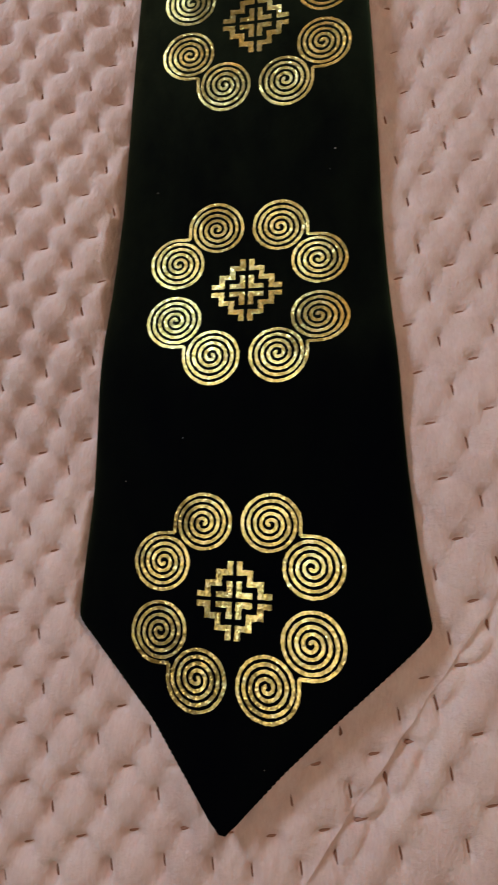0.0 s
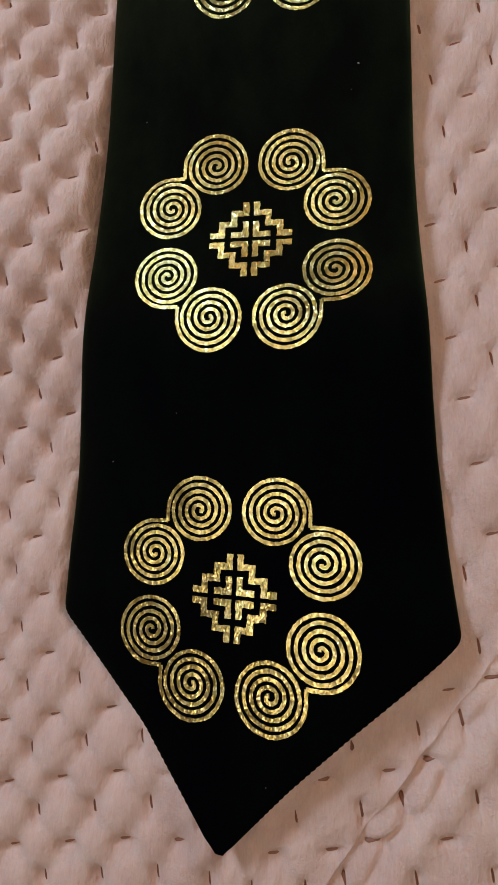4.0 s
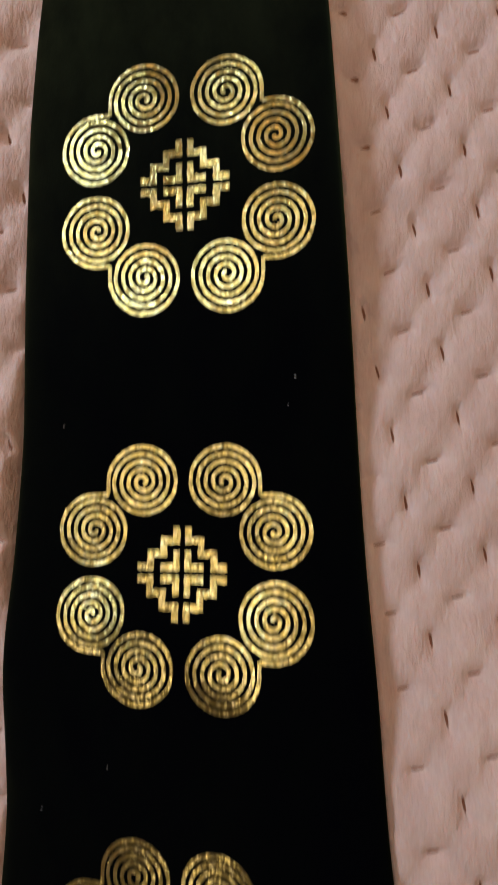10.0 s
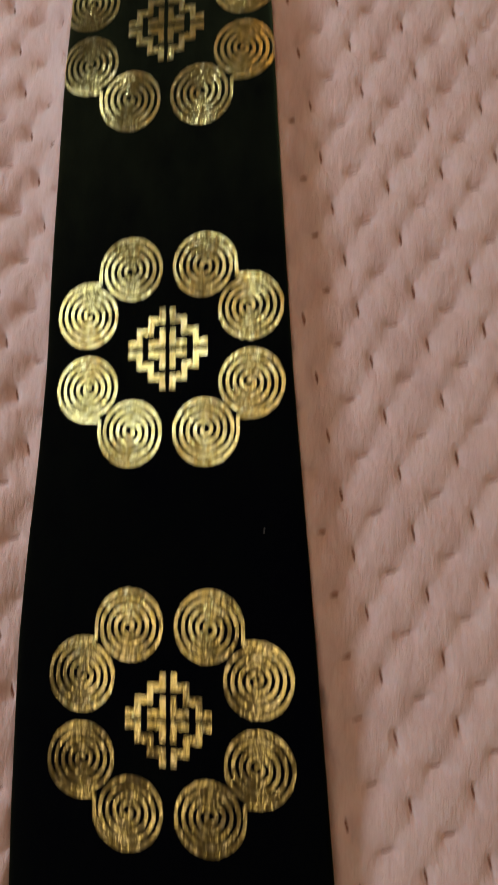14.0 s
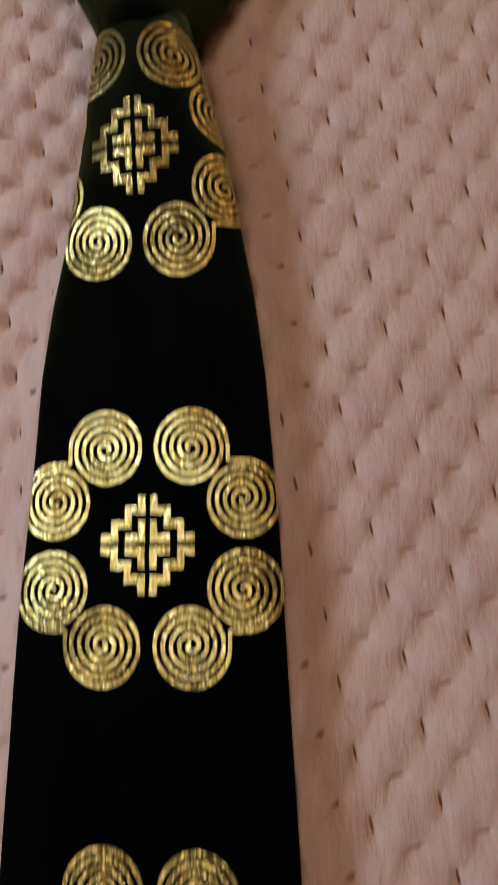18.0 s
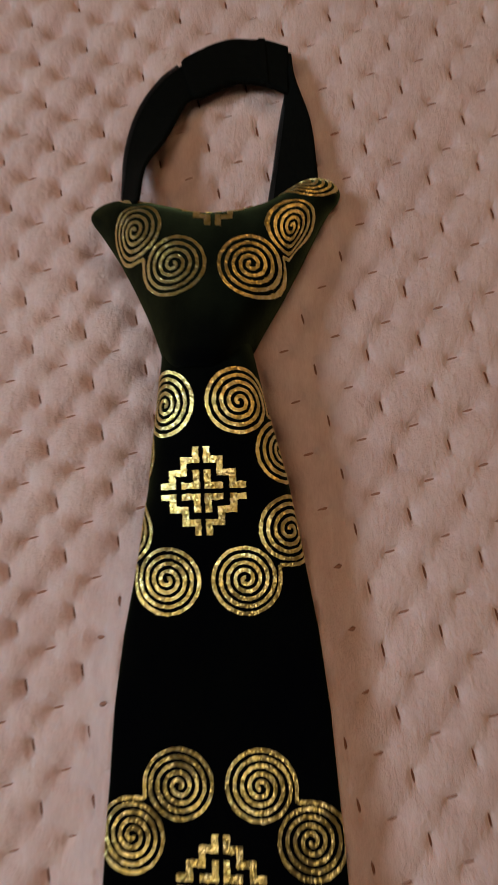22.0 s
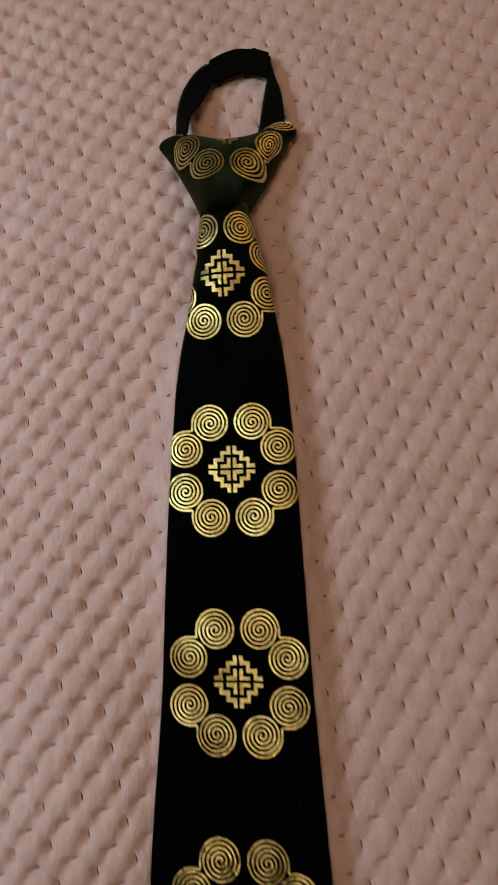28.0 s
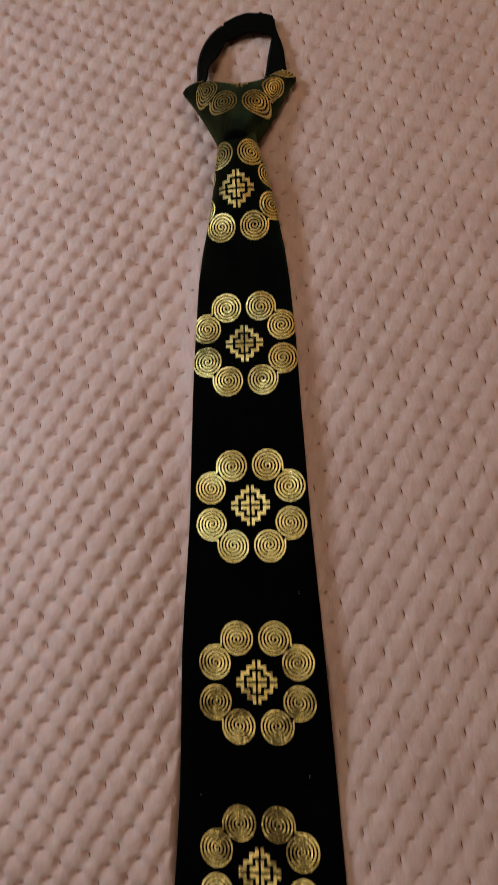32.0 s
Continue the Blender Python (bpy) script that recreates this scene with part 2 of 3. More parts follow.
wall("floor", (-2.0, -2.0, -0.1), (2.0, 2.4, -0.022))

# ---- the tie's form ----
MM = 0.001
LEFT_EDGE = [(-50.4, -2.3), (-49.1, -4.7), (-39.4, -12.9), (-28.4, -22.2), (-17.2, -34.6), (-6.2, -46.8), (-3.7, -47.4), (32.0, -44.9), (60.0, -43.4), (88.7, -41.5), (118.7, -39.5), (143.6, -38.2), (190.6, -36.7), (216.3, -35.0), (256.9, -32.0), (319.1, -29.6), (343.8, -28.3), (362.6, -27.2), (385.4, -25.3), (403.2, -22.6), (421.1, -18.8), (438.0, -15.9), (457.0, -13.7), (468.0, -12.6), (493.0, -11.7)]
RIGHT_EDGE = [(-50.4, -1.6), (-49.1, 0.2), (-35.3, 12.6), (-22.4, 25.4), (-11.7, 36.8), (-5.7, 43.2), (-2.0, 46.8), (35.8, 43.4), (75.7, 41.2), (118.7, 39.3), (160.6, 37.0), (208.4, 34.2), (256.9, 31.2), (319.1, 28.8), (350.7, 27.8), (385.4, 25.6), (403.2, 23.6), (421.1, 20.6), (438.0, 17.6), (457.0, 12.9), (475.0, 9), (493.0, 8)]
TOP = [(-50.4, 7.9), (-19.2, 6.2), (0.8, 4.7), (21.8, 3.8), (45.8, 5.0), (68.7, 6.9), (90.7, 4.7), (110.7, 4.2), (150.6, 8.1), (190.6, 9.9), (240.1, 10.0), (282.6, 11.0), (329.0, 12.0), (369.5, 12.6), (415.1, 17.2), (438.0, 21.6), (456.0, 24.2), (473.0, 24.0), (493.0, 21.8)]
LEAN_X = [(-50.4, 0.25), (-10, 0.24), (12, 0.18), (30, 0.16), (60.8, 0.09), (100.7, 0.04), (175.6, 0.06), (259.9, 0.06), (348.7, 0.03), (438, 0.0), (492.9, 0.0)]
HALF = [(-50.4, 1.4), (-44.1, 2.1), (299.4, 2.2), (369.5, 2.6), (415.1, 4.2), (438.0, 6.5), (456.0, 8.5), (493.0, 8.0)]
SQUARE = [(-50.4, 7), (280.0, 7), (369.5, 4.4), (415.1, 3.0), (438.0, 2.3), (456.0, 2.1), (493.0, 2.1)]


def edge_at(y, table):
    """The tie's outline: straight runs with slightly eased corners."""
    xs, vs = [p[0] for p in table], [p[1] for p in table]
    y = np.asarray(y, float)
    weave = (-0.14 if vs[5] < 0 else 0.14) * np.sin(y * 5.6) * step(-y, 2, 8) * step(y, -46, -40)
    return sum(np.interp(y + d, xs, vs) for d in (-1.2, -0.4, 0.4, 1.2)) / 4 + weave


def tie_profile(y, theta):
    """Points of the tie's cross-section at y (mm); theta runs from the top's middle (0) to the edges (+-90 degrees) and under."""
    xl, xr = edge_at(y, LEFT_EDGE), edge_at(y, RIGHT_EDGE)
    mid, wide = (xl + xr) / 2, (xr - xl) / 2
    n = curve_at(y, SQUARE)
    s, c = np.sin(theta), np.cos(theta)
    off = wide * np.sign(s) * np.abs(s) ** (2 / n)
    h = curve_at(y, HALF)
    x = mid + off
    z = curve_at(y, TOP) - h + h * np.sign(c) * np.abs(c) ** (2 / n) + curve_at(y, LEAN_X) * off
    z = z + 2.2 * np.exp(-(((x - 26) / 15) ** 2) - ((y - 60) / 13) ** 2) + 0.35 * soft_noise(x, y, 26, 5) * step(wide, 4, 20)
    return x, z


THETA = np.concatenate([np.linspace(0, 1, 60) ** 0.6 * np.pi / 2, np.pi / 2 + np.linspace(0.02, 1, 40) * np.pi / 2])


def on_tie(s, y, lift=0.0):
    """The place (mm) on the tie's cloth at arc length s from its print's middle line and y along it."""
    s, y = np.asarray(s, float), np.asarray(y, float)
    side = np.where(s < 0, -1.0, 1.0)
    x, z = tie_profile(y[:, None], THETA[None] * side[:, None])
    seg = np.hypot(np.diff(x, axis=1), np.diff(z, axis=1))
    arc = np.concatenate([np.zeros((len(s), 1)), np.cumsum(seg, 1)], 1)
    start = np.abs(s)
    start = start + side * -x[:, 0]
    k = np.clip((arc < start[:, None]).sum(1) - 1, 0, len(THETA) - 2)
    r = np.arange(len(s))
    f = np.clip((start - arc[r, k]) / np.maximum(arc[r, k + 1] - arc[r, k], 1e-9), -3, 1)
    dx, dz = x[r, k + 1] - x[r, k], z[r, k + 1] - z[r, k]
    ln = np.maximum(np.hypot(dx, dz), 1e-9)
    nx, nz = -dz / ln * side, dx / ln * side
    return np.stack([x[r, k] + f * dx + nx * lift, y, z[r, k] + f * dz + nz * lift], -1)


def tie_bottom(x, y):
    """Lower face of the tie over the blanket (mm), and how far outside its edge a place lies."""
    xl, xr = edge_at(y, LEFT_EDGE), edge_at(y, RIGHT_EDGE)
    out = np.maximum(np.maximum(xl - x, x - xr), np.maximum(-50.4 - y, y - 468))
    mid = (xl + xr) / 2
    return curve_at(y, TOP) - 2 * curve_at(y, HALF) + curve_at(y, LEAN_X) * (x - mid), out


# ---- the quilted blanket ----
U, V, ORIGIN = np.array([14.36, 3.49]), np.array([2.81, -14.75]), np.array([89.37, 453.69])
PUFF = 2.1


def quilt_place(a, c):
    """Plan place (mm) of quilting coordinates: a square net, a little dragged on the tie's left."""
    x, y = ORIGIN[0] + a * U[0] + c * V[0], ORIGIN[1] + a * U[1] + c * V[1]
    side = step(-x, -12, 24)
    da = side * curve_at(y, [(0, 0.18), (35, 0.09), (80, -0.06), (115, -0.14), (180, -0.24), (350, -0.45), (430, -0.35), (490, -0.28), (570, -0.17)]) + side * 0.005 * np.clip(x + 60, -60, 30)
    dc = side * curve_at(y, [(0, -0.21), (45, -0.29), (80, -0.31), (115, -0.27), (180, -0.13), (300, 0.06), (400, 0.1), (570, 0.1)])
    # dragged along with the creases beside the tie's point
    right = step(x, -10, 25)
    across = (x - 44.4) * 0.835 - (y + 22.3) * 0.55
    taken = step(across, 0, 8) * step(-y, -22, 0)
    dx = right * curve_at(y, [(-140, -4.6), (-20, -4.6), (10, -4.0), (40, -3.9), (60, -2.9), (75, -1.9), (90, -0.8), (110, -0.2), (130, 0.0), (600, 0.0)]) - 6.0 * taken
    dy = right * curve_at(y, [(-140, -2.4), (0, -2.5), (40, -2.4), (80, -2.0), (105, -1.6), (130, -0.4), (160, 0.0), (600, 0.0)])
    # and a little beside the tie's long edge
    beside = right * step(-x, -58, -42) * step(y, 110, 160) * (1 - step(y, 380, 430))
    dx, dy = dx - 0.6 * beside, dy - 1.7 * beside
    return x + da * U[0] + dc * V[0] + dx, y + da * U[1] + dc * V[1] + dy


def blanket_base(x, y):
    z = 0.16 * np.clip(x, -75, 75) * step(-y, -95, -35)
    z = z + 10.0 * np.exp(-(((x + 85) / 50) ** 2) - ((y - 225) / 105) ** 2)
    z = z + 0.8 * soft_noise(x, y, 55, 11) + 0.35 * soft_noise(x, y, 17, 12)
    # two creases in the blanket beside the tie's point
    along, across = (x - 44.4) * 0.55 + (y + 22.3) * 0.835, (x - 44.4) * 0.835 - (y + 22.3) * 0.55
    reach = step(along, -62, -38) * (1 - step(along, 40, 75))
    wob = 0.5 * np.sin(along / 6.0) + 0.5 * soft_noise(along, across * 0, 5, 15)
    pinch = 0.8 + 0.45 * soft_noise(along, across * 0.3, 4.0, 14)
    split = 4.5 - 0.02 * along
    z = z + reach * (-1.6 * pinch * np.exp(-(((across + wob) / 1.25) ** 2)) - 2.0 * pinch * np.exp(-(((across - split + wob) / 1.05) ** 2)) + 0.2 * np.exp(-(((across - split / 2 + wob) / 1.6) ** 2)) + 0.8 * np.exp(-(((across - 9) / 4) ** 2)))
    return z


def quilting(a, c):
    """Height of the pile (0 to 1) and depth of the slits for quilting coordinates a, c."""
    da, dc = a - np.round(a), c - np.round(c)
    ea, ec = a - 0.5 - np.round(a - 0.5), c - 0.5 - np.round(c - 0.5)
    # the pile bulges over the level stitches from above, and over the upright ones from both sides
    upright = np.hypot(da, np.maximum(np.abs(dc) - 0.12, 0))
    level = np.hypot(np.maximum(np.abs(ea) - 0.10, 0), np.where(ec < 0, ec, 0.75 * ec))
    near = (1 - 0.62 * np.exp(-((upright / 0.085) ** 2))) * (1 - 0.72 * np.exp(-((level / 0.11) ** 2)))
    broad = (1 - 0.35 * np.exp(-((upright / 0.2) ** 2))) * (1 - 0.35 * np.exp(-((level / 0.2) ** 2)))
    g, h = a + c, a - c
    groove = 1.0 * np.exp(-(((g - np.round(g)) / 0.2) ** 2)) + 0.45 * np.exp(-(((h - np.round(h)) / 0.2) ** 2))
    dip = 1 - near * broad * (1 - 0.34 * np.minimum(groove, 1.25))
    slit = np.exp(-((da / 0.035) ** 2)) * (1 - step(np.abs(dc), 0.12, 0.19)) + 0.85 * np.exp(-((ec / 0.042) ** 2)) * (1 - step(np.abs(ea), 0.10, 0.17))
    return 1 - np.minimum(dip, 1.0), slit


def blanket_height(x, y, a, c):
    pile, slit = quilting(a, c)
    flat = (1 - 0.25 * step(soft_noise(x, y, 70, 21), 0.0, 0.8)) * (0.8 + 0.8 * step(-x, -10, 40))
    base = blanket_base(x, y)
    under, out = tie_bottom(x, y)
    # the plush is pushed up against the tie's one long edge
    rim = under + 1.25 * curve_at(y, HALF)
    flat = flat * (1 - 0.6 * np.exp(-((np.maximum(out, 0) / 6.0) ** 2)) * np.where(x < 0, step(-x, 0, 10), 1 - step(y, 150, 205)))
    hug = step(np.abs(x), 0, 10) * (np.where(x < 0, step(y, -6, 12), step(y, 150, 205)) + 1 - step(y, -16, -6)) * (1 - step(y, 400, 440)) * np.exp(-((np.maximum(out, 0) / 7.0) ** 2))
    base = base + hug * np.maximum(rim - 1.3 * step(x, 0, 5) - base - 0.65 * PUFF * flat, 0)
    z = base + PUFF * pile * flat - 1.5 * slit
    floor_z = under - 0.4
    # and stays below the rim beside it
    cap = rim + np.maximum(out, 0) * 2.2 + 0.15 * soft_noise(x, y, 4.0, 23)
    k = np.clip(0.5 + 0.5 * (cap - z) / 1.2, 0, 1)
    z = np.where(out < 14, cap * (1 - k) + z * k - 1.2 * k * (1 - k), z)
    return np.minimum(z, floor_z + np.maximum(out + 2.8, 0) * 4.0)


def blanket():
    cells = 16
    na, nc = 40, 58
    a0, c0 = -26, -14
    a = a0 + np.arange(na * cells + 1) / cells
    c = c0 + np.arange(nc * cells + 1) / cells
    A, C = np.meshgrid(a, c, indexing="ij")
    X, Y = quilt_place(A, C)
    Z = blanket_height(X, Y, A, C)
    Z = Z + 0.10 * soft_noise(X, Y, 1.9, 31) + 0.07 * soft_noise(X, Y, 1.1, 32)
    wob = 0.25
    X = X + wob * soft_noise(X, Y, 9, 41)
    Y = Y + wob * soft_noise(X, Y, 9, 42)
    n, m = A.shape
    top = np.stack([X, Y, Z], -1).reshape(-1, 3) * MM
    idx = np.arange(n * m).reshape(n, m)
    quads = np.stack([idx[:-1, 1:], idx[1:, 1:], idx[1:, :-1], idx[:-1, :-1]], -1).reshape(-1, 4)
    rim = np.concatenate([idx[:, 0], idx[-1, 1:], idx[-2::-1, -1], idx[0, -2:0:-1]])
    mid = top[rim].mean(0)
    far = top[rim].copy()
    far[:, :2] = mid[:2] + (far[:, :2] - mid[:2]) * 2.6
    far[:, 2] = 0.001
    low = far.copy()
    low[:, 2] = -0.0215
    base = len(top)
    k = np.arange(len(rim))
    nxt = (k + 1) % len(rim)
    skirt = np.stack([rim[k], rim[nxt], base + nxt, base + k], -1)
    side = np.stack([base + k, base + nxt, base + len(rim) + nxt, base + len(rim) + k], -1)
    verts = np.concatenate([top, far, low])
    faces = np.concatenate([quads, skirt, side])
    me = bpy.data.meshes.new("blanket")
    me.vertices.add(len(verts))
    me.vertices.foreach_set("co", verts.ravel())
    me.loops.add(faces.size)
    me.loops.foreach_set("vertex_index", faces.ravel().astype(np.int32))
    me.polygons.add(len(faces))
    me.polygons.foreach_set("loop_start", (np.arange(len(faces)) * 4).astype(np.int32))
    me.polygons.foreach_set("loop_total", np.full(len(faces), 4, np.int32))
    me.update(calc_edges=True)
    me.validate()
    me.polygons.foreach_set("use_smooth", np.ones(len(me.polygons), bool))
    me.materials.append(PLUSH)
    return tagged(new("blanket", me), label="soft pink plush blanket quilted with small crossed stitches", category="blanket")


bed_blanket = blanket()


# ---- gold print ----
def strip(points, width, seed, joined=False):
    """Left and right rims of a line of the given width (mm), slightly ragged."""
    p = np.array(points, float)
    d = np.gradient(p, axis=0)
    d /= np.maximum(np.linalg.norm(d, axis=1, keepdims=True), 1e-9)
    nrm = np.stack([-d[:, 1], d[:, 0]], -1)
    rng = np.random.RandomState(seed)
    wide = width / 2 * (1 + 0.20 * rng.uniform(-1, 1, (len(p), 2)))
    return p + nrm * wide[:, :1], p - nrm * wide[:, 1:]


def print_mesh(name, pieces, place):
    """One mesh of raised foil lines. place(s, y, lift) lays print coordinates on the cloth."""
    verts, faces = [], []
    for left, right in pieces:
        n = len(left)
        base = sum(len(v) for v in verts)
        for rim, lift in ((left, -0.1), (left, 0.14), (right, 0.14), (right, -0.1)):
            verts.append(place(rim[:, 0], rim[:, 1], lift) * MM)
        for r in range(3):
            k = np.arange(n - 1) + base + r * n
            faces.append(np.stack([k, k + n, k + n + 1, k + 1], -1))
        faces.append(np.array([[base, base + n, base + 2 * n, base + 3 * n], [base + 4 * n - 1, base + 3 * n - 1, base + 2 * n - 1, base + n - 1]]))
    return mesh_from(name, np.concatenate(verts), np.concatenate(faces), FOIL, smooth=False)


RING_NEAR, RING_FAR = 9.35, 20.45
OUTER = 8.1
LINE = 0.86


def spiral_points(cx, cy, end, sense, corner):
    """A spiral round (cx, cy) that winds outwards in the given sense to the angle end and runs on straight to a corner."""
    turns = 4.75
    u = np.linspace(0, 1, 230) ** 0.62
    ang = end - sense * 2 * np.pi * turns * (1 - u)
    rad = 0.35 + (OUTER - 0.35) * np.minimum(u * (turns + 0.25) / turns, 1.0)
    p = np.stack([cx + rad * np.cos(ang), cy + rad * np.sin(ang)], -1)
    tail = np.linspace(p[-1], corner, 9)[1:]
    return np.concatenate([p, tail])


def motif_lines(cx, cy, size=1.0):
    """All lines of one rosette: eight spirals joined in pairs and the stepped lozenge within."""
    out = []
    place = lambda line: np.array((cx, cy)) + np.array(size) * np.array(line)
    q, p = RING_NEAR, RING_FAR
    for sx in (-1, 1):
        for sy in (-1, 1):
            corner = (sx * (q + OUTER), sy * (q + OUTER))
            end = 0.0 if sx > 0 else np.pi
            out.append(("spiral", place(spiral_points(sx * q, sy * p, end, -sx * sy, corner)), LINE))
            end = np.pi / 2 * sy
            out.append(("spiral", place(spiral_points(sx * p, sy * q, end, sx * sy, corner)), LINE))
            stair = [(1.3, 10.2), (1.3, 7.2), (4.25, 7.2), (4.25, 4.25), (7.2, 4.25), (7.2, 1.3), (10.2, 1.3)]
            out.append(("stepped_line", place([(sx * a, sy * c) for a, c in stair]), 1.5))
            out.append(("corner_mark", place([(sx * a, sy * c) for a, c in [(1.3, 4.9), (1.3, 1.3), (4.9, 1.3)]]), 1.5))
    return out


def square_line(points, width):
    """Rims of a line of right-angled steps with square corners, cut fine enough to lie on the cloth."""
    pieces = []
    for k, (a, c) in enumerate(zip(points[:-1], points[1:])):
        a, c = np.array(a), np.array(c)
        d = (c - a) / np.linalg.norm(c - a)
        if k > 0:
            a = a + d * width / 2
        if k < len(points) - 2:
            c = c + d * width / 2
        n = max(3, int(np.linalg.norm(c - a) / 0.5))
        pieces.append((np.linspace(a, c, n), width))
    return pieces


def print_motif(cx, cy, place, parent, seed, size):
    for k, (name, points, width) in enumerate(motif_lines(cx, cy, size)):
        if name == "spiral":
            pieces = [strip(points, width, seed + k)]
        else:
            pieces = [strip(p, w, seed + k + 7 * j) for j, (p, w) in enumerate(square_line(points, width))]
        part(name, print_mesh(name, pieces, place), parent, "gold foil print" if k == 0 else "")


# ---- the necktie ----
necktie = tagged(new("necktie"), label="green-black velvet zip necktie with gold spiral rosettes lying on the blanket", category="necktie")


def blade():
    ys = np.concatenate([np.linspace(-50.3, -47, 14), np.arange(-46.7, -1, 0.28), np.arange(-0.6, 489, 1.6)])
    th = np.linspace(-np.pi, np.pi, 161)[:-1]
    th = np.sign(th) * (np.abs(th))
    rows = []
    for y in ys:
        x, z = tie_profile(np.full(len(th), y), th)
        rows.append(np.stack([x, np.full(len(th), y), z], -1))
    v = np.array(rows)
    n, m = v.shape[:2]
    idx = np.arange(n * m).reshape(n, m)
    right = np.roll(idx, -1, 1)
    quads = np.stack([idx[:-1], right[:-1], right[1:], idx[1:]], -1).reshape(-1, 4)
    faces = [tuple(f) for f in quads] + [tuple(idx[0][::-1]), tuple(idx[-1])]
    return part("blade", mesh_from("blade", v.reshape(-1, 3) * MM, faces, VELVET), necktie, "tapering black velvet blade with a pointed end")


tie_blade = blade()
for k, (cx, cy) in enumerate([(-1.1, 2.2), (0.2, 88.0), (1.4, 174.4), (0.6, 261.3), (-0.3, 348.9), (-2.0, 435.9)]):
    print_motif(cx, cy, on_tie, tie_blade, 100 * k, (0.995, 0.957) if k == 0 else (0.98, 0.985) if k == 5 else (1.0, 0.985) if k == 1 else (1.0, 1.0))

# ---- the knot ----
KNOT_FOOT = 464.6
KNOT_L = [(0, -11.4), (0.3, -16.9), (0.62, -25.0), (0.86, -32.2), (0.93, -34.2), (0.97, -34.6), (1, -33.0)]
KNOT_R = [(0, 7.4), (0.3, 14.7), (0.62, 24.9), (0.84, 31.8), (0.92, 34.3), (0.97, 34.4), (1, 32.6)]
KNOT_TOP = [(-35.5, 514.8), (-31.0, 516.2), (-26, 516.4), (-17, 514.2), (0, 509.3), (15, 512.1), (26, 519.2), (30.0, 520.0), (34.5, 518.6)]


def knot_point(u, v, under=False):
    """Knot surface (mm): u across from -1 to 1, v from the lower rim (0) to the upper rim (1)."""
    xl, xr = curve_at(v, KNOT_L), curve_at(v, KNOT_R)
    x = (xl + xr) / 2 + u * (xr - xl) / 2
    y = KNOT_FOOT + (curve_at(x, KNOT_TOP) - KNOT_FOOT) * v + 1.5 * (1 - v) * (u * u - 0.4)
    crest = curve_at(v, [(0, 27.6), (0.2, 26.6), (0.5, 23.5), (0.85, 20.0), (1.0, 17.0)])
    base = curve_at(v, [(0, 13), (0.5, 8), (1.0, 7.0)])
    fall = np.maximum(1 - np.abs(u) ** 2.0, 0) ** 0.5 * np.sqrt(np.maximum(1 - np.maximum((v - 0.88) / 0.12, 0) ** 2.5, 0)) * np.sqrt(np.maximum(1 - np.maximum((0.10 - v) / 0.10, 0) ** 2.5, 0.0) * 0.3 + 0.7)
    z = base + (crest - base) * fall if not under else base - 4.0 * fall
    return x, y, z


def knot():
    us, vs = np.sin(np.linspace(-np.pi / 2, np.pi / 2, 61)), np.linspace(0, 1, 61)
    Ug, Vg = np.meshgrid(us, vs, indexing="ij")
    verts, faces = [], []
    for under in (False, True):
        x, y, z = knot_point(Ug, Vg, under)
        base = len(verts) * us.size * vs.size
        verts.append(np.stack([x, y, z], -1).reshape(-1, 3))
        idx = np.arange(us.size * vs.size).reshape(us.size, vs.size) + base
        q = np.stack([idx[:-1, :-1], idx[1:, :-1], idx[1:, 1:], idx[:-1, 1:]], -1).reshape(-1, 4)
        faces += [tuple(f) if not under else tuple(f[::-1]) for f in q]
    bm = bmesh.new()
    me = mesh_from("knot", np.concatenate(verts) * MM, faces, VELVET)
    bm.from_mesh(me)
    bmesh.ops.remove_doubles(bm, verts=bm.verts, dist=0.00002)
    bm.to_mesh(me)
    bm.free()
    me.polygons.foreach_set("use_smooth", [True] * len(me.polygons))
    return part("knot", me, necktie, "fixed triangular velvet knot")


tie_knot = knot()


def wrap(s, y):
    """The print turns down with the cloth towards the knot's sides and its upper rim."""
    s, y = np.asarray(s, float), np.asarray(y, float)
    s = np.interp(s, [-40, -30, -20.4, -9, 0, 10.3, 40], [-33, -26, -19.4, -8.4, 0.5, 10.4, 40.1])
    y = y - 0.8 * step(s, -4, 6)
    y = np.where(y > 508.5, 508.5 + (y - 508.5) * 0.58, y)
    v = np.clip((y - KNOT_FOOT) / (curve_at(np.clip(s, -35, 33), KNOT_TOP) - KNOT_FOOT), 0, 1)
    turn = 14 + 5 * (1 - step(v, 0.5, 0.72))
    room = np.maximum(curve_at(v, KNOT_R) - 1.0 - turn, 0.5)
    return np.where(s > turn, turn + room * np.clip((s - turn) / (30.4 - turn), 0, 2) ** 0.85, s), y


def on_knot(s, y, lift=0.0):
    """Lays print coordinates on the knot: found by walking its surface in plan."""
    s, y = wrap(s, y)
    top = curve_at(np.clip(s, -35, 33), KNOT_TOP)
    v = np.clip((y - KNOT_FOOT) / (top - KNOT_FOOT), 0.0, 1.0)
    xl, xr = curve_at(v, KNOT_L), curve_at(v, KNOT_R)
    u = np.clip((s - (xl + xr) / 2) / ((xr - xl) / 2), -0.998, 0.998)
    e = 1e-3
    p = np.stack(knot_point(u, np.clip(v, 0, 0.998)), -1)
    pu = np.stack(knot_point(np.clip(u + e, -0.999, 0.999), np.clip(v, 0, 0.998)), -1) - p
    pv = np.stack(knot_point(u, np.clip(v, 0, 0.998) - e), -1) - p
    nrm = -np.cross(pu, pv)
    nrm /= np.maximum(np.linalg.norm(nrm, axis=-1, keepdims=True), 1e-9)
    return p + nrm * lift


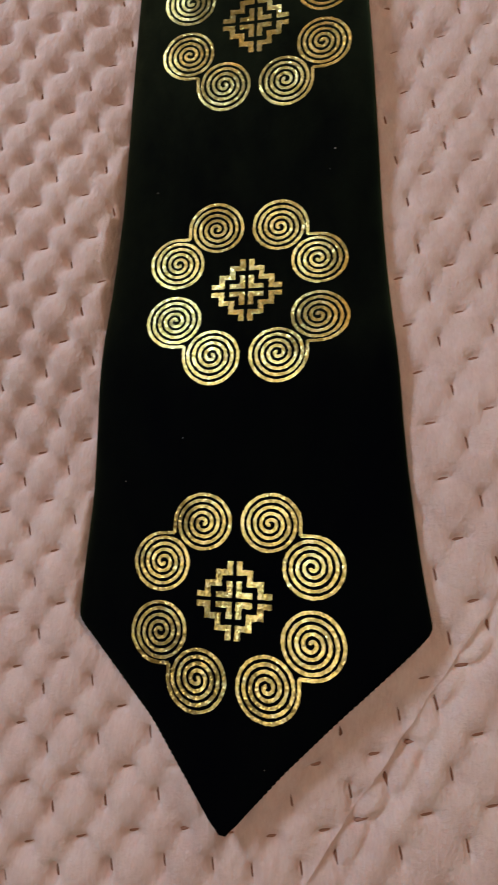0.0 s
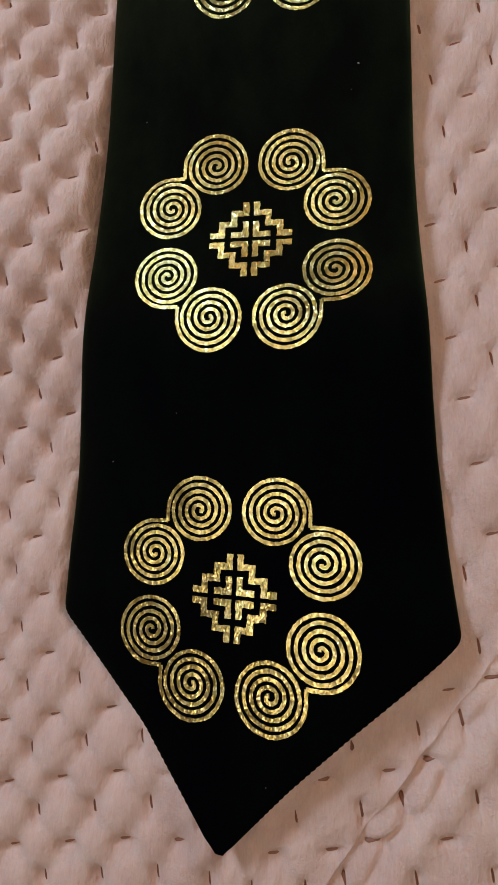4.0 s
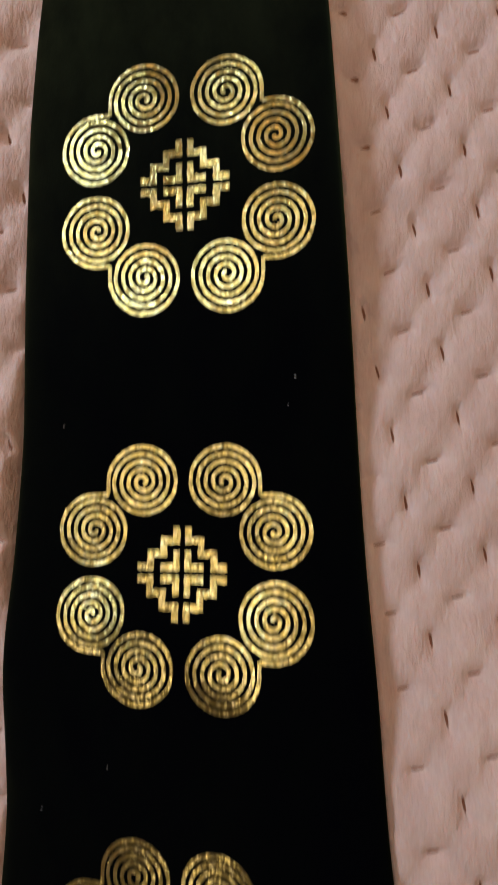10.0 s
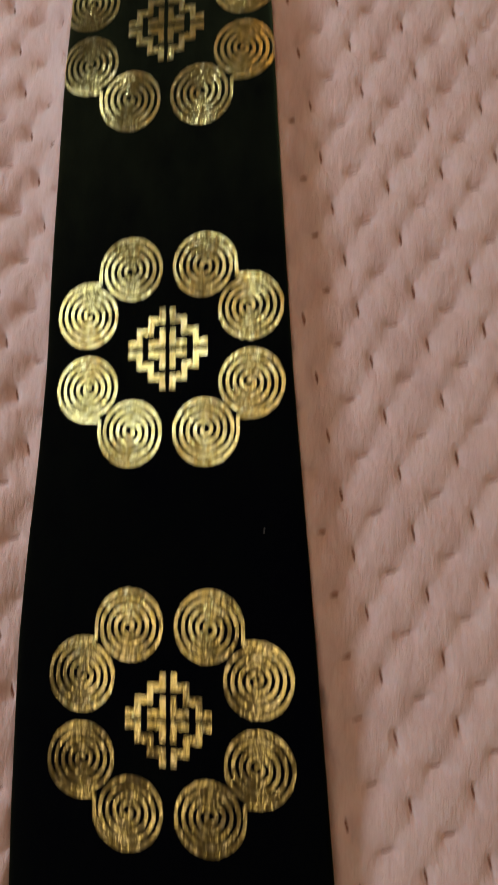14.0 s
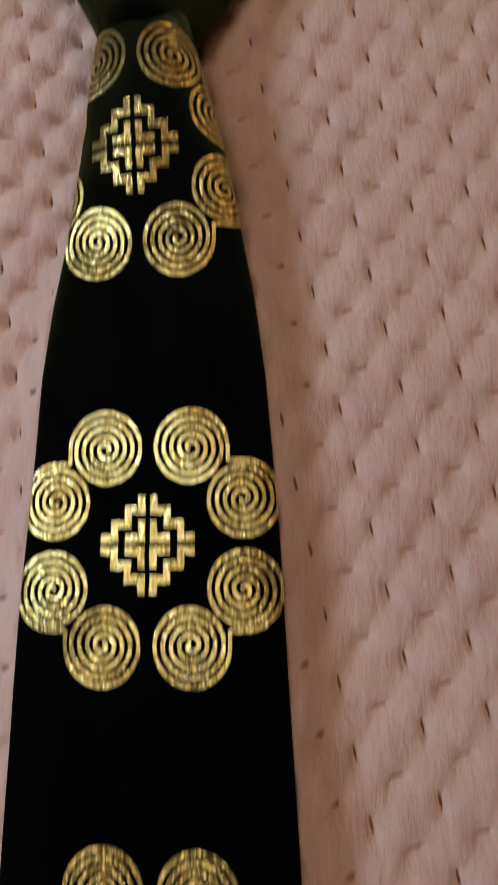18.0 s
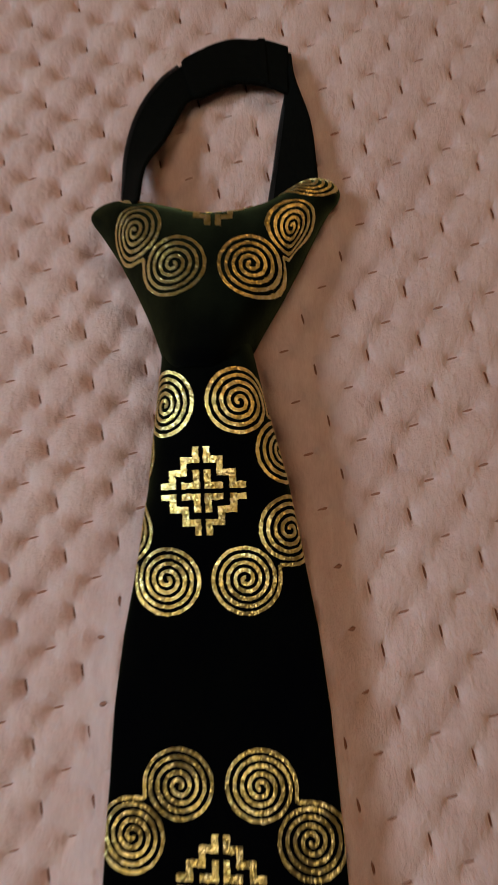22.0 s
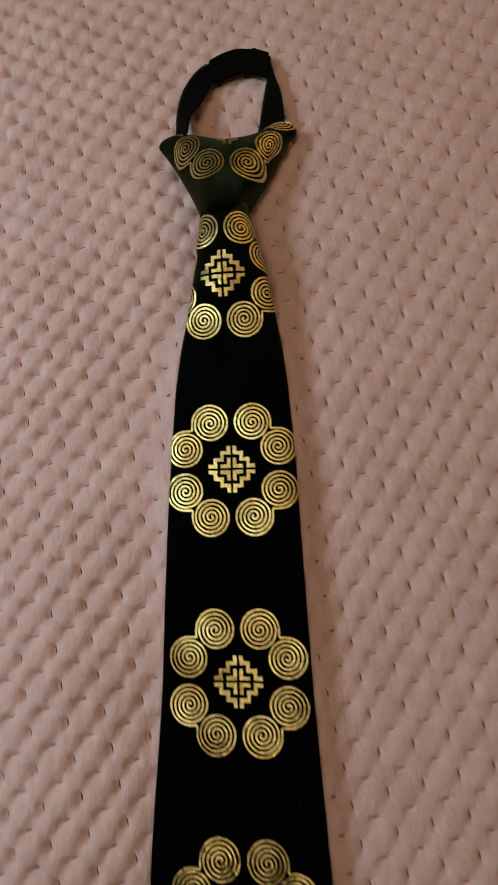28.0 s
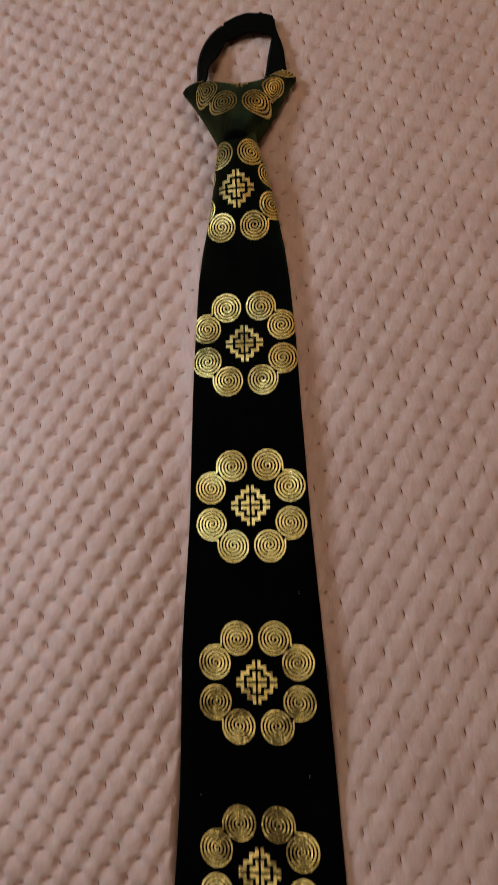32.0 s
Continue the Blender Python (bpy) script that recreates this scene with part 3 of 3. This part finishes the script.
def clip_to_knot(points):
    """Splits a print line where it leaves the knot's outline."""
    line = np.array(points, float)
    p = np.stack(wrap(line[:, 0], line[:, 1]), -1)
    top = curve_at(np.clip(p[:, 0], -35, 33), KNOT_TOP)
    v = (p[:, 1] - KNOT_FOOT) / (top - KNOT_FOOT)
    xl, xr = curve_at(np.clip(v, 0, 1), KNOT_L), curve_at(np.clip(v, 0, 1), KNOT_R)
    ok = (v < 0.985) & (p[:, 0] > xl + 0.8) & (p[:, 0] < xr - 0.8)
    runs, run = [], []
    for q, good in zip(line, ok):
        if good:
            run.append(q)
        elif run:
            runs.append(run)
            run = []
    if run:
        runs.append(run)
    return [r for r in runs if len(r) > 3]


for k, (name, points, width) in enumerate(motif_lines(0.7, 512.0, 1.03)):
    lines = [(points, width)] if name == "spiral" else square_line(points, width)
    pieces = [strip(r, w, 900 + k) for p, w in lines for r in clip_to_knot(p)]
    if pieces:
        part(name, print_mesh(name, pieces, on_knot), tie_knot)


# ---- the neck loop: two zip tapes and the band between them ----
def ribbon(name, rows, label, thick=0.9, ends=24):
    """A band between two edges: rows of outer x, y, z and inner x, y, z in mm."""
    r = np.array(rows, float)
    t = np.arange(len(r))
    fine = np.linspace(0, len(r) - 1, ends * (len(r) - 1))
    e = np.stack([curve_at(fine, list(zip(t, r[:, k]))) for k in range(6)], -1)
    outer, inner = e[:, :3], e[:, 3:]
    across = inner - outer
    along = np.gradient((outer + inner) / 2, axis=0)
    nrm = np.cross(along, across)
    nrm /= np.linalg.norm(nrm, axis=1, keepdims=True)
    nrm *= np.where(nrm[:, 2:] < 0, -1, 1)
    ring = []
    for f, h in [(0, -0.5), (0, 0.5), (0.08, 0.62), (0.5, 0.5), (0.92, 0.62), (1, 0.5), (1, -0.5), (0.5, -0.6)]:
        ring.append(outer + across * f + nrm * h * thick)
    v = np.stack(ring, 1)
    n, m = v.shape[:2]
    idx = np.arange(n * m).reshape(n, m)
    nx = np.roll(idx, -1, 1)
    faces = [tuple(f) for f in np.stack([idx[:-1], nx[:-1], nx[1:], idx[1:]], -1).reshape(-1, 4)] + [tuple(idx[0]), tuple(idx[-1][::-1])]
    me = mesh_from(name, v.reshape(-1, 3) * MM, faces, TAPE)
    bm = bmesh.new()
    bm.from_mesh(me)
    bmesh.ops.recalc_face_normals(bm, faces=bm.faces)
    bm.to_mesh(me)
    bm.free()
    return part(name, me, necktie, label), e


left_tape, left_edges = ribbon("zip_tape", [
    (-24.6, 510.9, 11, -18.2, 510.9, 18),
    (-24.8, 521.7, 9, -17.2, 522.6, 15),
    (-24.4, 535.1, 6.5, -12.8, 534.2, 10),
    (-21.0, 546.7, 6.0, -8.0, 546.7, 7.0),
    (-14.8, 556.2, 5.6, -5.4, 549.6, 6.2),
    (-7.0, 562.6, 5.2, -2.5, 550.8, 5.8)], "black woven zip tape with fine teeth")
right_tape, right_edges = ribbon("zip_tape", [
    (28.6, 512.9, 11, 15.8, 512.9, 8),
    (28.6, 524.5, 8.5, 16.8, 520.7, 6),
    (27.4, 538.7, 8.0, 19.2, 537.1, 4.6),
    (23.4, 551.9, 8.5, 21.0, 549.4, 4.4),
    (22.6, 561.0, 7.0, 21.4, 553.5, 4.6)], "black woven zip tape with fine teeth")
neck_band, _ = ribbon("neck_band", [
    (-9.0, 561.4, 5.6, -5.6, 549.6, 6.4),
    (-7.4, 562.6, 6.0, -3.2, 549.6, 6.6),
    (-1.0, 565.4, 6.2, -0.2, 550.8, 6.6),
    (5.5, 567.0, 6.2, 6.8, 553.1, 6.6),
    (11.0, 566.3, 6.4, 12.5, 552.7, 6.4),
    (16.4, 565.2, 6.6, 17.2, 551.0, 6.4),
    (22.2, 562.5, 6.8, 21.6, 548.6, 6.4)], "black fabric sleeve at the back of the loop", thick=1.6)
sleeve_seam, _ = ribbon("seam", [
    (13.6, 566.0, 6.9, 14.4, 552.1, 6.9),
    (15.6, 565.7, 7.1, 16.2, 551.5, 6.9)], "stitched fold of the sleeve", thick=1.4)
sleeve_seam.parent = neck_band


def teeth(edge, start, stop, count, parent):
    """Fine coil teeth along one edge of a tape."""
    verts, faces = [], []
    lo, hi = int(start * (len(edge) - 1)), int(stop * (len(edge) - 1))
    ks = np.linspace(lo, hi, count)
    p = np.stack([np.interp(ks, np.arange(len(edge)), edge[:, j]) for j in range(6)], -1)
    for o in p:
        out = (o[:3] - o[3:]) / np.linalg.norm(o[:3] - o[3:])
        along = np.cross(out, (0, 0, 1))
        along /= np.linalg.norm(along)
        c = o[:3] + out * 0.25 + np.array((0, 0, 0.35))
        b0 = len(verts)
        for a in (-0.18, 0.18):
            for d, h in ((-0.7, -0.4), (0.6, -0.4), (0.95, 0.0), (0.6, 0.35), (-0.7, 0.35)):
                verts.append((c + along * a + out * d + np.array((0, 0, h))) * MM)
        faces += [tuple(b0 + np.array(f)) for f in [(0, 1, 2, 3, 4), (9, 8, 7, 6, 5)]]
        faces += [(b0 + j, b0 + 5 + j, b0 + 5 + (j + 1) % 5, b0 + (j + 1) % 5) for j in range(5)]
    part("zip_teeth", mesh_from("zip_teeth", verts, faces, TEETH, smooth=False), parent, "row of fine black coil teeth", kind="stuff")


teeth(left_edges, 0.05, 0.93, 70, left_tape)
teeth(right_edges[:, [3, 4, 5, 0, 1, 2]], 0.05, 0.95, 60, right_tape)


# ---- lint on the velvet ----
def lint(x, y, size, seed):
    p = on_tie(np.array([x]), np.array([y]), 0.15)[0] * MM
    bm = bmesh.new()
    bmesh.ops.create_icosphere(bm, subdivisions=1, radius=size * MM)
    rng = random.Random(seed)
    for v in bm.verts:
        v.co *= rng.uniform(0.5, 1.2)
        v.co.z *= 0.5
    me = bpy.data.meshes.new("lint_speck")
    bm.to_mesh(me)
    bm.free()
    me.materials.append(LINT)
    ob = tagged(new("lint_speck", me), label="tiny pale speck of lint on the velvet", category="lint", group="lint on the tie")
    ob.location = p


for k, (x, y, size) in enumerate([(25.5, 131.0, 0.35), (24.0, 125.0, 0.2), (-28.0, 121.0, 0.22), (-34.0, 33.0, 0.25), (24.0, 217.0, 0.25), (-17.0, 45.0, 0.18), (8.0, -35.0, 0.18)]):
    lint(x, y, size, k)


# ---- the blanket's stitches ----
def stitch_mesh(name, turn, mat, half, wide, tall):
    bm = bmesh.new()
    n = 7
    rows = []
    for k in range(n):
        f = k / (n - 1) * 2 - 1
        r = wide * math.sqrt(max(1 - f ** 8, 0.03))
        rows.append([bm.verts.new((f * half * MM, r * math.cos(a) * MM, (r * math.sin(a) * tall - 0.25 * f * f) * MM)) for a in (0.2, 1.57, 2.94, 4.71)])
    for a, c in zip(rows[:-1], rows[1:]):
        for j in range(4):
            bm.faces.new((a[j], a[(j + 1) % 4], c[(j + 1) % 4], c[j]))
    bm.faces.new(rows[0][::-1])
    bm.faces.new(rows[-1])
    bmesh.ops.recalc_face_normals(bm, faces=bm.faces)
    bmesh.ops.transform(bm, matrix=Matrix.Rotation(turn, 4, "Z"), verts=bm.verts)
    me = bpy.data.meshes.new(name)
    bm.to_mesh(me)
    bm.free()
    me.polygons.foreach_set("use_smooth", [True] * len(me.polygons))
    me.materials.append(mat)
    return me


def stitches():
    level = stitch_mesh("stitch", math.atan2(U[1], U[0]), PALE_SHADED_THREAD, 1.75, 0.6, 0.45)
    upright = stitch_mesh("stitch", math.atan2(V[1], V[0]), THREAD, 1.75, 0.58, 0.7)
    near, rest = 0, {level: ([], []), upright: ([], [])}
    for i in range(-26, 14):
        for j in range(-14, 44):
            for half, me in ((0.0, upright), (0.5, level)):
                a, c = i + half, j + half
                x, y = (float(k) for k in quilt_place(np.array(a), np.array(c)))
                if not (-215 < x < 215 and -110 < y < 650):
                    continue
                _, out = tie_bottom(np.array(x), np.array(y))
                if out < 2.2:
                    continue
                z = float(blanket_height(np.array(x), np.array(y), np.array(a), np.array(c))) + 0.25
                place = Matrix.Translation((x * MM, y * MM, z * MM))
                if near < 300 and 28 < abs(x) < 62 and -60 < y < 560:
                    part("stitch", me, bed_blanket).matrix_basis = place
                    near += 1
                else:
                    verts, faces = rest[me]
                    base = len(verts)
                    verts += [place @ v.co for v in me.vertices]
                    faces += [tuple(base + k for k in p.vertices) for p in me.polygons]
    for me, words in ((level, "short mauve cross stitches with the shade of their dents in the colour"), (upright, "short dark upright stitches")):
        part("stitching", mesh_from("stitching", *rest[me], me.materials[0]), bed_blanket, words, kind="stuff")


stitches()
